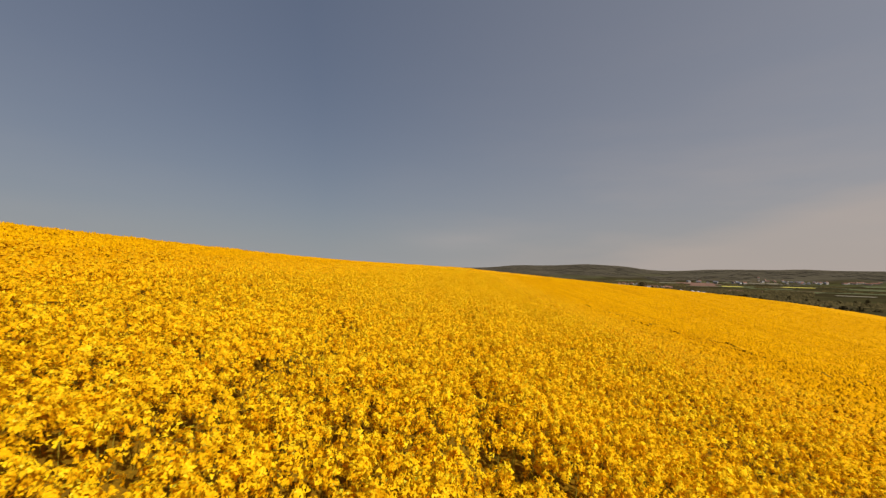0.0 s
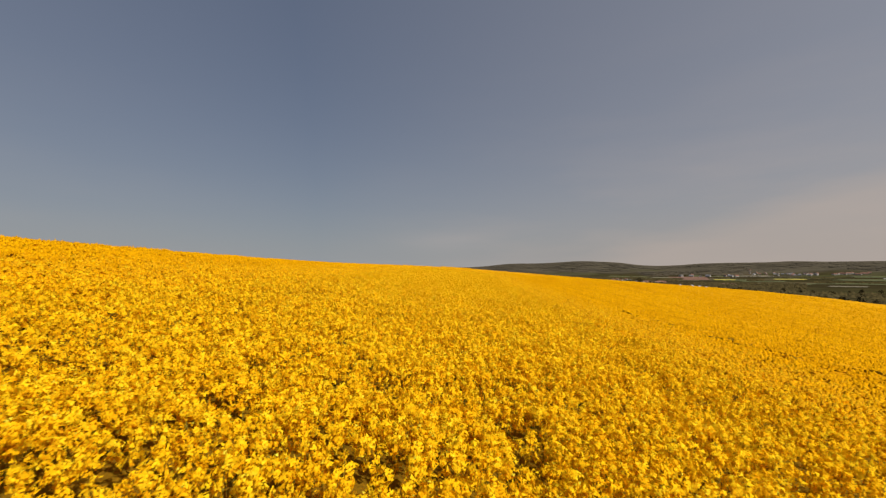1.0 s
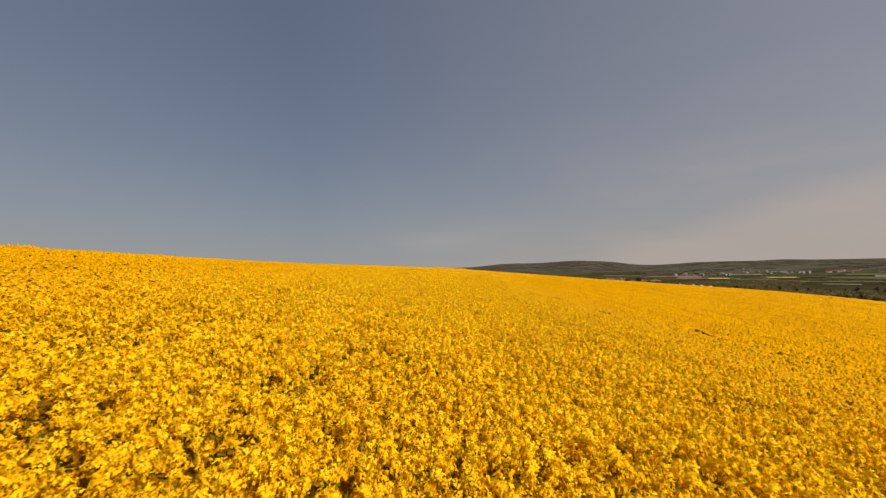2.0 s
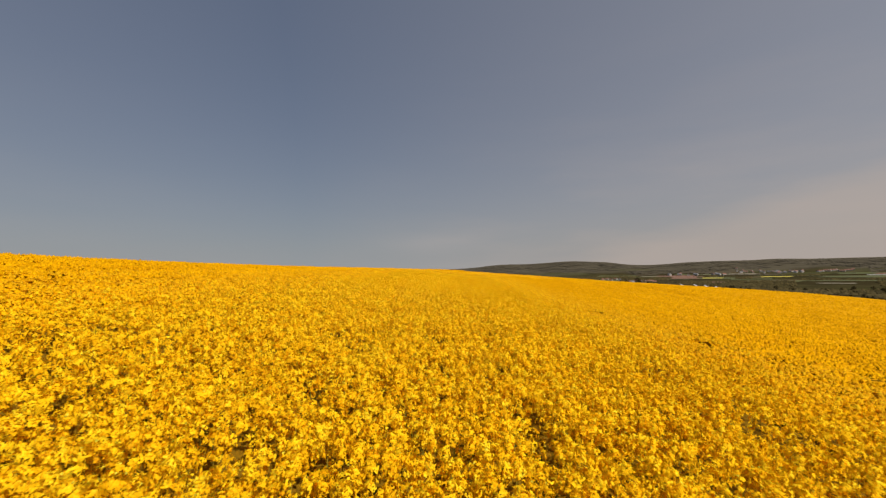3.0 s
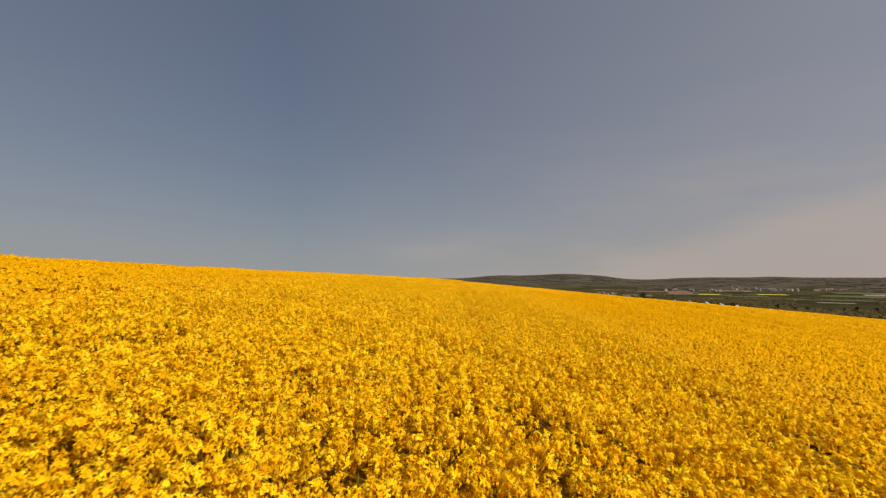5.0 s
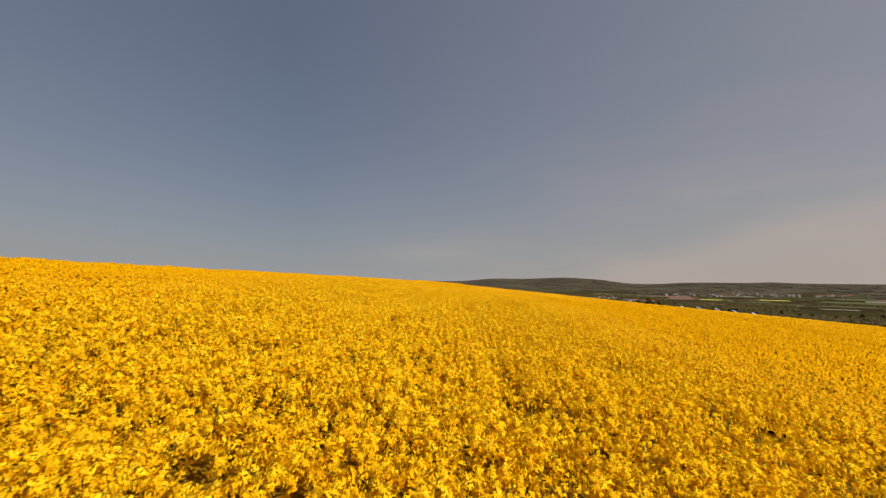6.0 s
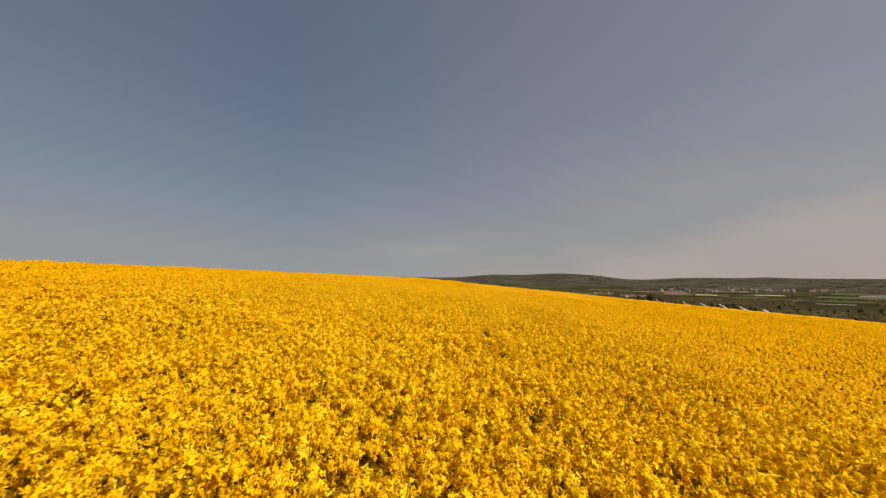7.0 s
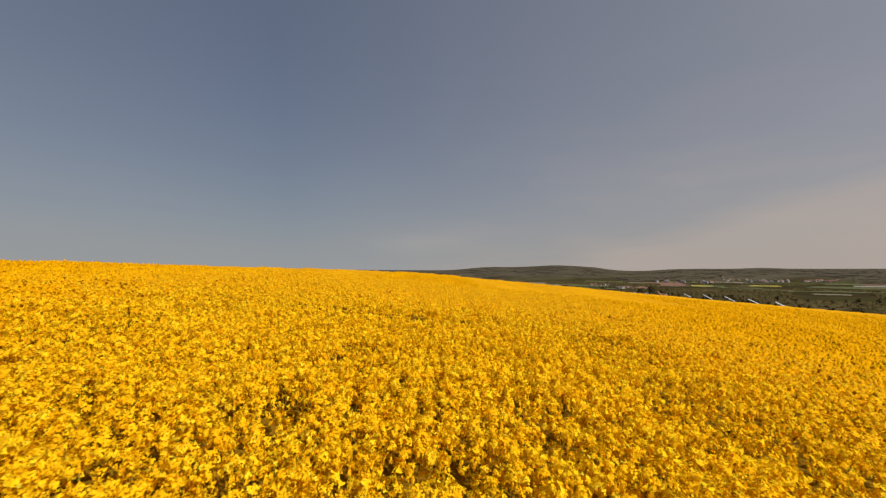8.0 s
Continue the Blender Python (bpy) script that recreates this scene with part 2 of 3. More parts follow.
M_STEEL = plain_material("galvanised_steel", (0.30, 0.31, 0.32), (0.42, 0.43, 0.44), 3, 0.45, 0.8)
M_FAR_RAPE = plain_material("far_rape", (0.40, 0.33, 0.05), (0.52, 0.43, 0.07), 0.05)
M_PLOUGH = plain_material("ploughed_soil", (0.15, 0.078, 0.052), (0.21, 0.112, 0.075), 0.03)
M_STUBBLE = plain_material("dry_stubble", (0.15, 0.13, 0.085), (0.22, 0.19, 0.13), 0.03)
M_FAR_GREEN = plain_material("pasture", (0.062, 0.068, 0.023), (0.098, 0.102, 0.033), 0.04)
M_PALE = plain_material("pale_film", (0.22, 0.22, 0.19), (0.30, 0.30, 0.27), 0.05)

# ---------------------------------------------------------------- helpers for meshes
def part(name, bm, mat, parent, label=""):
    me = bpy.data.meshes.new(name)
    bm.to_mesh(me)
    bm.free()
    me.materials.append(mat)
    ob = new(name, me)
    ob.parent = parent
    return tagged(ob, label)


def array_mesh(name, verts, faces, mats, index=None, smooth=False):
    """A mesh object from arrays of corners and of triangles or quads."""
    me = bpy.data.meshes.new(name)
    k = faces.shape[1]
    me.vertices.add(len(verts))
    me.vertices.foreach_set("co", np.ascontiguousarray(verts, dtype=np.float32).ravel())
    me.loops.add(faces.size)
    me.loops.foreach_set("vertex_index", np.ascontiguousarray(faces, dtype=np.int32).ravel())
    me.polygons.add(len(faces))
    me.polygons.foreach_set("loop_start", np.arange(0, faces.size, k, dtype=np.int32))
    for mat in mats:
        me.materials.append(mat)
    if index is not None:
        me.polygons.foreach_set("material_index", np.ascontiguousarray(index, dtype=np.int32))
    me.update(calc_edges=True)
    if smooth:
        me.polygons.foreach_set("use_smooth", np.ones(len(faces), dtype=bool))
    return new(name, me)


def grid_faces(nx, ny):
    a = (np.arange(nx - 1)[:, None] * ny + np.arange(ny - 1)[None, :]).ravel()
    return np.stack([a, a + ny, a + ny + 1, a + 1], 1)


def smooth01(v):
    v = np.clip(v, 0, 1)
    return v * v * (3 - 2 * v)


class Waves:
    """Smooth random undulation of about unit height in x and y."""

    def __init__(self, seed, size, count=14):
        r = np.random.default_rng(seed)
        k = 2 * np.pi / (size * r.uniform(0.6, 1.8, count))
        a = r.uniform(0, 2 * np.pi, count)
        self.kx, self.ky, self.ph = k * np.cos(a), k * np.sin(a), r.uniform(0, 2 * np.pi, count)
        self.count = count

    def __call__(self, x, y):
        s = np.zeros(np.broadcast(x, y).shape)
        for kx, ky, ph in zip(self.kx, self.ky, self.ph):
            s += np.sin(kx * x + ky * y + ph)
        return s / math.sqrt(self.count / 2)


# ---------------------------------------------------------------- the lie of the land
X0, X1, Y0, Y1 = -110.0, 130.0, -20.0, 225.0      # the rape field
CROP = 1.3                                          # height of the crop


def crown(x, y):
    """Height of the crop's top over the field: a broad hill shoulder that falls to the right."""
    x, y = x / 100, y / 100
    return (-18.837 * x - 0.047 * y - 5.795 * x * x + 4.645 * x * y + 0.361 * y * y + 16.217 * x ** 3 + 0.288 * x * x * y
            + 6.175 * x * y * y + 1.551 * y ** 3 - 7.995 * x ** 4 - 0.736 * x ** 3 * y - 1.225 * x * x * y * y
            - 2.802 * x * y ** 3 - 0.764 * y ** 4)


def ridge(az):
    """How high the far hills stand over the eye, in degrees, by the bearing."""
    g = lambda c, w, h: h * np.exp(-((az - c) / w) ** 2)
    return (0.19 + g(16.3, 4.4, 0.66) + g(7.6, 3.4, 0.40) + g(20.6, 2.0, 0.17) + g(11.6, 2.8, 0.16) + 0.28 * smooth01((az - 24.5) / 8) + g(37.3, 1.6, 0.09)
            + g(29, 1.6, 0.05))


W_HILL, W_HILL2 = Waves(5, 420), Waves(6, 130)
FLOOR = -48.0
W_TREES, W_TREES2 = Waves(7, 160), Waves(8, 520)


def land(x, y):
    """Height of the bare ground everywhere."""
    xc, yc = np.clip(x, X0, X1), np.clip(y, Y0, Y1)
    out = np.hypot(x - xc, y - yc)
    z = crown(xc, yc) - CROP
    z = z + (FLOOR - z) * smooth01(out / 560)
    z = z + 9.5 * np.exp(-((x - 185) / 75) ** 2 - ((y - 350) / 130) ** 2)      # the knoll with the solar tables
    z = z + 8.0 * np.exp(-((x - 190) / 80) ** 2 - ((y - 455) / 80) ** 2)      # and the hamlet's rise
    r = np.hypot(x, y)
    az = np.degrees(np.arctan2(x, y))
    top = np.tan(np.radians(ridge(np.clip(az, -60, 80)))) * 3800
    rise = smooth01((r - 2350) / 1450)
    z = z + (top - z) * rise
    z += (W_HILL(x, y) * 5 + W_HILL2(x, y) * 2) * np.clip(rise * (1 - rise) * 4, 0, 1)
    return z - np.clip(r - 3850, 0, None) * 0.05


def axis(lo, hi, fine):
    inner = np.arange(lo - 10, hi + 10 + fine, fine)
    steps, v = [], 0.0
    d = fine
    while v < 4550:
        d = min(d * 1.2, 66.0)
        v += d
        steps.append(v)
    s = np.array(steps)
    return np.concatenate([inner[0] - s[::-1], inner, inner[-1] + s])


gx, gy = axis(X0, X1, 4.0), axis(Y0, Y1, 4.0)
GX, GY = np.meshgrid(gx, gy, indexing="ij")
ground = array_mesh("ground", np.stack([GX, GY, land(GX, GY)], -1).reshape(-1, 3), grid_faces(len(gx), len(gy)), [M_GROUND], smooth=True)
tagged(ground, "rolling farmland with soil, pasture and wooded hills", "ground", kind="structure")

# ---------------------------------------------------------------- rape crop
W_TOP, W_TOP2, W_GAP, W_GAP2 = Waves(11, 3.2), Waves(12, 0.9), Waves(13, 1.5), Waves(14, 5.0)


def track(y):
    """The wheel track that the flight keeps beside, a gentle curve."""
    return 0.45 - 0.012 * y + 0.00022 * y * y


TRACKS = ((0.0, 0.24, 0.85), (-2.7, 0.24, 0.7), (-22.0, 0.3, 0.7), (-24.8, 0.3, 0.7), (42.0, 0.4, 1.0), (44.8, 0.4, 1.0))
BARE = ((0.4, 5.6, 0.34), (0.62, 4.4, 0.26), (1.0, 4.0, 0.18), (-2.25, 3.7, 0.26), (-2.18, 2.8, 0.22), (-2.35, 4.7, 0.24), (-2.5, 5.7, 0.22), (-1.04, 3.3, 0.2), (-1.2, 4.1, 0.16), (-1.9, 4.6, 0.18), (0.41, 45.3, 0.42), (0.6, 46.6, 0.3), (-1.06, 44.7, 0.26), (0.1, 43.7, 0.2), (-0.7, 43.8, 0.22), (0.8, 43.9, 0.2), (-2.9, 43.9, 0.3), (1.05, 86.0, 0.34), (1.24, 85.1, 0.22), (0.87, 75.2, 0.3), (0.58, 95.8, 0.22), (-0.12, 95.6, 0.18), (-1.1, 90.0, 0.24), (-0.2, 90.2, 0.18), (-0.5, 50.6, 0.24))


SWING = (0.0, 2.6)


def swing(y):
    """The pair of wheel tracks that swings in from the side."""
    return 20.0 - 0.34 * (y - 24)


def swing_wear(y, off):
    """How far that track is worn, 0 to 1, along its length."""
    return smooth01((y - 10) / 8) * smooth01((64 - y) / 8) * smooth01(W_GAP(off * 3.0, y * 0.3) * 0.5 + 0.6)


def thinness(x, y):
    """0 where the crop stands full, 1 where nothing flowers: broken wheel tracks and thin spots."""
    lat = x - track(y)
    t = np.zeros(np.broadcast(x, y).shape)
    worn = smooth01((8.5 - y) / 4)            # the tracks are worn more where the flight begins
    ragged = 0.55 + 0.45 * smooth01(W_GAP(x * 3.1, y * 2.2) * 0.5 + 0.5)
    for off, wide, much in TRACKS:
        broken = smooth01(W_GAP(x * 0.3 + off, y * 0.6) * 0.5 + 0.35 + 0.6 * worn)
        t = np.maximum(t, np.exp(-((lat - off) / (wide * (1 + 0.6 * worn))) ** 2) * much * broken * (1 + (ragged - 1) * worn))
    for bx, by, br in BARE:
        t = np.maximum(t, 0.95 * np.exp(-(((x - bx) / br) ** 2 + ((y - by) / (br * 1.5)) ** 2)))
    for off in SWING:
        lat2 = x - swing(y) - off
        t = np.maximum(t, np.exp(-(lat2 / 0.55) ** 2) * 0.9 * swing_wear(y, off))
    return np.maximum(t, 0.45 * smooth01((W_GAP(x, y) + 0.5 * W_GAP2(x, y) - 2.2) / 0.8))


def top(x, y):
    """Top of the flower heads with the crop's own unevenness."""
    return crown(x, y) + 0.045 * W_TOP(x, y) + 0.02 * W_TOP2(x, y) - 0.26 * thinness(x, y)


def sprinkle(r, x0, x1, y0, y1, per_m2, row=0.0):
    """Random places, gathered a little into drill rows along the flight, thinned where the crop is thin."""
    k = int((x1 - x0) * (y1 - y0) * per_m2)
    x, y = r.uniform(x0, x1, k), r.uniform(y0, y1, k)
    if row:
        c = np.round((x - track(y)) / row) * row + track(y)
        x = x + (c - x) * r.uniform(0.0, 0.45, k)
    keep = r.uniform(0, 1, k) > thinness(x, y) * 0.85
    return x[keep], y[keep]


def petals(r, cx, cy, cz, n, dome, size, flat, tall=1.25, stray=0.35, inner=0.65):
    """n sprays of flowers on a small dome round each place: one bent quad each. Corners and quads as arrays."""
    k = len(cx)
    u, a = r.uniform(0, 1, (k, n)), r.uniform(0, 2 * np.pi, (k, n))
    tilt = np.arccos(1 - u * (1 - flat))
    nrm = np.stack([np.sin(tilt) * np.cos(a), np.sin(tilt) * np.sin(a), np.cos(tilt)], -1)
    d = dome * r.uniform(inner, 1.15, (k, n))
    big = r.uniform(0.75, 1.25, (k, 1))
    pos = np.stack([cx, cy, cz], -1)[:, None, :] + nrm * (d * big)[..., None] * np.array([1, 1, tall])
    nrm = nrm + r.normal(0, stray, nrm.shape)
    nrm /= np.linalg.norm(nrm, axis=-1, keepdims=True)
    ref = r.normal(0, 1, nrm.shape)
    e1 = np.cross(nrm, ref)
    e1 /= np.linalg.norm(e1, axis=-1, keepdims=True)
    e2 = np.cross(nrm, e1)
    s = (size * r.uniform(0.7, 1.3, (k, n)) * 0.5)[..., None]
    bend = nrm * s * 0.45
    v = np.stack([pos - e1 * s + bend, pos - e2 * s - bend, pos + e1 * s + bend, pos + e2 * s - bend], -2).reshape(-1, 3)
    f = np.arange(len(v)).reshape(-1, 4)
    return v, f


def cores(r, cx, cy, cz, wide, tall, sides=4):
    """The packed heart of each flower head: a small uneven cone of the given sides, open below."""
    k = len(cx)
    a = np.arange(sides) * 2 * np.pi / sides + r.uniform(0, 2, (k, 1))
    rad = wide * 0.5 * r.uniform(0.75, 1.25, (k, sides))
    h = tall * r.uniform(0.75, 1.25, k)
    ring = np.stack([cx[:, None] + np.cos(a) * rad, cy[:, None] + np.sin(a) * rad, cz[:, None] - h[:, None] * r.uniform(0.8, 1.2, (k, sides))], -1)
    tip = np.stack([cx + r.normal(0, wide * .12, k), cy + r.normal(0, wide * .12, k), cz], -1)[:, None]
    v = np.concatenate([ring, tip], 1).reshape(-1, 3)
    o = np.arange(k) * (sides + 1)
    f = np.concatenate([np.stack([o + q, o + (q + 1) % sides, o + sides], 1) for q in range(sides)])
    return v, f


def domes(r, cx, cy, cz, wide, tall, rings=((0.66, 0.16), (1.0, 0.66)), k=5):
    """A rounded, uneven head at each place: a tip and rings of (share of the radius, share of the height), open below."""
    c = len(cx)
    wide, tall = np.broadcast_to(wide, c)[:, None], np.broadcast_to(tall, c)[:, None]
    size = r.uniform(0.75, 1.2, (c, 1))
    lean = r.normal(0, 0.12, (c, 2)) * wide
    vs = [np.stack([cx + lean[:, 0], cy + lean[:, 1], cz], -1)[:, None]]
    turn = r.uniform(0, 2, (c, 1))
    for q, (share, down) in enumerate(rings):
        a = np.arange(k) * 2 * np.pi / k + turn + q * 0.6
        rad = wide * 0.5 * share * size * r.uniform(0.75, 1.25, (c, k))
        vs.append(np.stack([cx[:, None] + np.cos(a) * rad, cy[:, None] + np.sin(a) * rad, cz[:, None] - tall * size * down * r.uniform(0.8, 1.2, (c, k))], -1))
    v = np.concatenate(vs, 1).reshape(-1, 3)
    o = np.arange(c) * (1 + k * len(rings))
    f = [np.stack([o, o + 1 + q, o + 1 + (q + 1) % k], 1) for q in range(k)]
    for j in range(len(rings) - 1):
        u, w = 1 + j * k, 1 + (j + 1) * k
        for q in range(k):
            p = (q + 1) % k
            f += [np.stack([o + u + q, o + w + q, o + w + p], 1), np.stack([o + u + q, o + w + p, o + u + p], 1)]
    return v, np.concatenate(f)


def stalks(r, cx, cy, cz, length, wide):
    """A thin leaning stalk under each place, one narrow quad each."""
    k = len(cx)
    a = r.uniform(0, np.pi, k)
    e = np.stack([np.cos(a), np.sin(a), np.zeros(k)], -1) * wide * 0.5
    t = np.stack([cx, cy, cz], -1)
    b = t + np.stack([r.normal(0, 0.05, k), r.normal(0, 0.05, k), -length * r.uniform(0.8, 1.2, k)], -1)
    v = np.stack([t - e, b - e * 1.5, b + e * 1.5, t + e], 1).reshape(-1, 3)
    return v, np.arange(len(v)).reshape(-1, 4)


def leaves(r, cx, cy, cz, size):
    """A drooping leaf at each place: two quads folded along the midrib."""
    k = len(cx)
    a = r.uniform(0, 2 * np.pi, k)
    o = np.stack([np.cos(a), np.sin(a), r.uniform(-0.5, 0.5, k)], -1)
    s = np.stack([-np.sin(a), np.cos(a), r.uniform(-0.2, 0.2, k)], -1)
    L = (size * r.uniform(0.6, 1.3, k))[:, None]
    p = np.stack([cx, cy, cz], -1)
    up = np.array([0, 0, 1.0])
    root, tip, mid = p, p + o * L - up * L * 0.35, p + o * L * 0.5
    v = np.stack([root, mid - s * L * 0.28 + up * L * 0.1, tip, mid + s * L * 0.28 + up * L * 0.1], 1).reshape(-1, 3)
    f = np.arange(len(v)).reshape(-1, 4)
    return v, f


def joined(pieces):
    vs, fs, ix, base = [], [], [], 0
    for v, f, i in pieces:
        if f.shape[1] == 4:
            f = np.concatenate([f[:, [0, 1, 2]], f[:, [0, 2, 3]]])
        vs.append(v)
        fs.append(f + base)
        ix.append(np.full(len(f), i))
        base += len(v)
    return np.concatenate(vs), np.concatenate(fs), np.concatenate(ix)


crop = new("rapeseed_crop")
tagged(crop, "dense rapeseed crop in full yellow bloom over the hillside", "rapeseed crop", kind="stuff")


def toned(ob, r, sizes):
    """Gives each flower head its tone: sizes holds, for each run of heads, their number and the corners of one."""
    tone = np.concatenate([np.repeat(r.beta(1.6, 1.6, k), c) for k, c in sizes])
    ob.data.attributes.new("tone", "FLOAT", "POINT").data.foreach_set("value", tone.astype(np.float32))


def crop_part(name, pieces, mats, label):
    """One layer of the crop, from pieces of corners, faces, the material's number and the number of heads."""
    v, f, i = joined([p[:3] for p in pieces])
    ob = array_mesh(name, v, f, mats, i, smooth=True)
    toned(ob, np.random.default_rng(len(v)), [(p[3], len(p[0]) // max(p[3], 1)) for p in pieces])
    ob.parent = crop
    return tagged(ob, label, kind="stuff")


rng = np.random.default_rng(21)

LEFT, RIGHT, WIDE = -4.3, 2.9, 10.0


def nearness(x, y, soft=2.6):
    """1 in the strip beside the flight line, 0 outside it, with a ragged edge between."""
    return smooth01(0.5 - np.maximum(np.maximum(LEFT - x, x - RIGHT), np.maximum(y - 106, 1.0 - y)) / soft)


def middle(x, y, soft=10.0):
    """1 inside the wider strip, 0 well outside it."""
    return smooth01(0.5 - np.maximum(np.abs(x) - WIDE, y - 126) / soft)


def chosen(r, x, y, share):
    k = r.uniform(0, 1, len(x)) < share
    return x[k], y[k]


W_HEAD = Waves(15, 0.42, 18)


def heads(r, x0, x1, y0, y1, per_m2, share):
    """Flower heads at uneven heights: places, height and size. share gives the part of them that stands at each place."""
    x, y = sprinkle(r, x0, x1, y0, y1, per_m2, 0.25)
    x, y = chosen(r, x, y, share(x, y))
    lush = r.uniform(0.72, 1.25, len(x))
    z = top(x, y) + 0.03 * W_HEAD(x, y) + r.normal(0, 0.038, len(x)) + 0.06 * (lush - 1)
    return x, y, z, lush


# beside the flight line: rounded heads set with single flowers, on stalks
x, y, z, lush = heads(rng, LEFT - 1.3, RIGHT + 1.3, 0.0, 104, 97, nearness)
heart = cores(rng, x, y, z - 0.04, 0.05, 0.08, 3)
loose = petals(rng, x, y, z - 0.055, 7, 0.048 * lush[:, None], 0.064, -0.4, 1.5, 0.15, 0.9)
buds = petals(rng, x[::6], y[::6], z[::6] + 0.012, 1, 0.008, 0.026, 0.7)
stk = stalks(rng, x[::7], y[::7], z[::7] - 0.08, 0.5, 0.008)
lx, ly = sprinkle(rng, LEFT - 0.6, RIGHT + 0.6, 2.4, 105, 95)
ox, oy = sprinkle(rng, -10, 10, 2.4, 110, 34)
ox, oy = chosen(rng, ox, oy, 1 - nearness(ox, oy))
lx, ly = np.concatenate([lx, ox]), np.concatenate([ly, oy])
lz = top(lx, ly) - rng.uniform(0.09, 0.30, len(lx))
under = petals(rng, lx, ly, lz, 2, 0.045, 0.09, -0.1)
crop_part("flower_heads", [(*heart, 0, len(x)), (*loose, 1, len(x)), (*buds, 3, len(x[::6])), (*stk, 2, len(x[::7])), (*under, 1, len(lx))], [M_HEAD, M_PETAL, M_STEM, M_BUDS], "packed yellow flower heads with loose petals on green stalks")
lx, ly = sprinkle(rng, LEFT, RIGHT, 2.0, 106, 2.5)
gx, gy = rng.uniform(LEFT, RIGHT, 40000), rng.uniform(2, 106, 40000)
gx, gy = chosen(rng, gx, gy, (thinness(gx, gy) - 0.25) * 0.8)
lx, ly = np.concatenate([lx, gx]), np.concatenate([ly, gy])
crop_part("leaf_layer", [(*leaves(rng, lx, ly, top(lx, ly) - rng.uniform(0.22, 0.45, len(lx)), 0.10), 0, len(lx))], [M_LEAF], "green lower leaves between the stalks")

# further to both sides: simpler rounded heads
x, y, z, lush = heads(rng, -15.2, 15.2, -6.0, 131, 63, lambda x, y: (1 - nearness(x, y)) * middle(x, y))
close = rng.uniform(0, 1, len(x)) < smooth01(1.25 - np.maximum(LEFT - x, x - RIGHT) / 5) * smooth01((112 - y) / 10)
xc, yc, zc, lc = x[close], y[close], z[close], lush[close]
xo, yo, zo, lo = x[~close], y[~close], z[~close], lush[~close]
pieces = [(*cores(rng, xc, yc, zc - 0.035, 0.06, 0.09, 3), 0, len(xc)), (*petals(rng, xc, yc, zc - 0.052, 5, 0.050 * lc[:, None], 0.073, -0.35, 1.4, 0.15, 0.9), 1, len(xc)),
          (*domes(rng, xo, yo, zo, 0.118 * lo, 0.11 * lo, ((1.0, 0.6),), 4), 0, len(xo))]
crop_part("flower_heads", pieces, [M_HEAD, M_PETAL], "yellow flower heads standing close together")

# the middle distance: one small tuft a head, then coarser ones
tufts = []
for xa, xb, ya, yb, n, wide in ((-16, -5, -6, 128, 37, 0.13), (-26, -16, -6, 128, 23, 0.16), (5, 26, -6, 130, 19, 0.17), (-5, 5, 121, 175, 22, 0.17), (-50, -26, 4, 120, 12, 0.2),
                                (26, 56, 14, 150, 10, 0.2), (56, 96, 30, 150, 4, 0.25)):
    x, y = sprinkle(rng, xa, xb, ya, yb, n)
    x, y = chosen(rng, x, y, 1 - middle(x, y))
    z = top(x, y) - 0.05 + 0.03 * W_HEAD(x, y) + rng.normal(0, 0.025, len(x))
    tufts.append((*cores(rng, x, y, z - 0.01, wide * 1.1, wide * 0.75, 3), 0, len(x)))
crop_part("flower_heads", tufts, [M_CANOPY], "yellow flower heads merging into a carpet")


def sheet(name, x0, x1, y0, y1, step, drop, mat, label, hole=None, rough=0.03):
    ax, ay = np.linspace(x0, x1, round((x1 - x0) / step) + 1), np.linspace(y0, y1, round((y1 - y0) / step) + 1)
    AX, AY = np.meshgrid(ax, ay, indexing="ij")
    r = np.random.default_rng(len(label))
    z = top(AX, AY) - drop + r.normal(0, rough, AX.shape)
    if hole:                              # dips under the nearer layer at its edge
        away = np.maximum(np.maximum(hole[0] - AX, AX - hole[1]), np.maximum(hole[2] - AY, AY - hole[3]))
        z -= 0.30 * (1 - smooth01((away - 0.6) / 1.5))
    f = grid_faces(len(ax), len(ay))
    c = np.stack([AX.ravel(), AY.ravel()], -1)[f].mean(1)
    if hole:
        f = f[~((c[:, 0] > hole[0]) & (c[:, 0] < hole[1]) & (c[:, 1] > hole[2]) & (c[:, 1] < hole[3]))]
    ob = array_mesh(name, np.stack([AX, AY, z], -1).reshape(-1, 3), f, [mat], smooth=True)
    ob.parent = crop
    return tagged(ob, label, kind="stuff")


# sheet under the flowers whose brown holds the shade of the gaps
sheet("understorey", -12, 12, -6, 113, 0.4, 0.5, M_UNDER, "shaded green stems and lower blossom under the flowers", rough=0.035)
sheet("canopy", -110, 130, -20, 225, 1.0, 0.22, M_CANOPY, "continuous yellow carpet of distant blossom", (-7.5, 6.5, -6, 108))


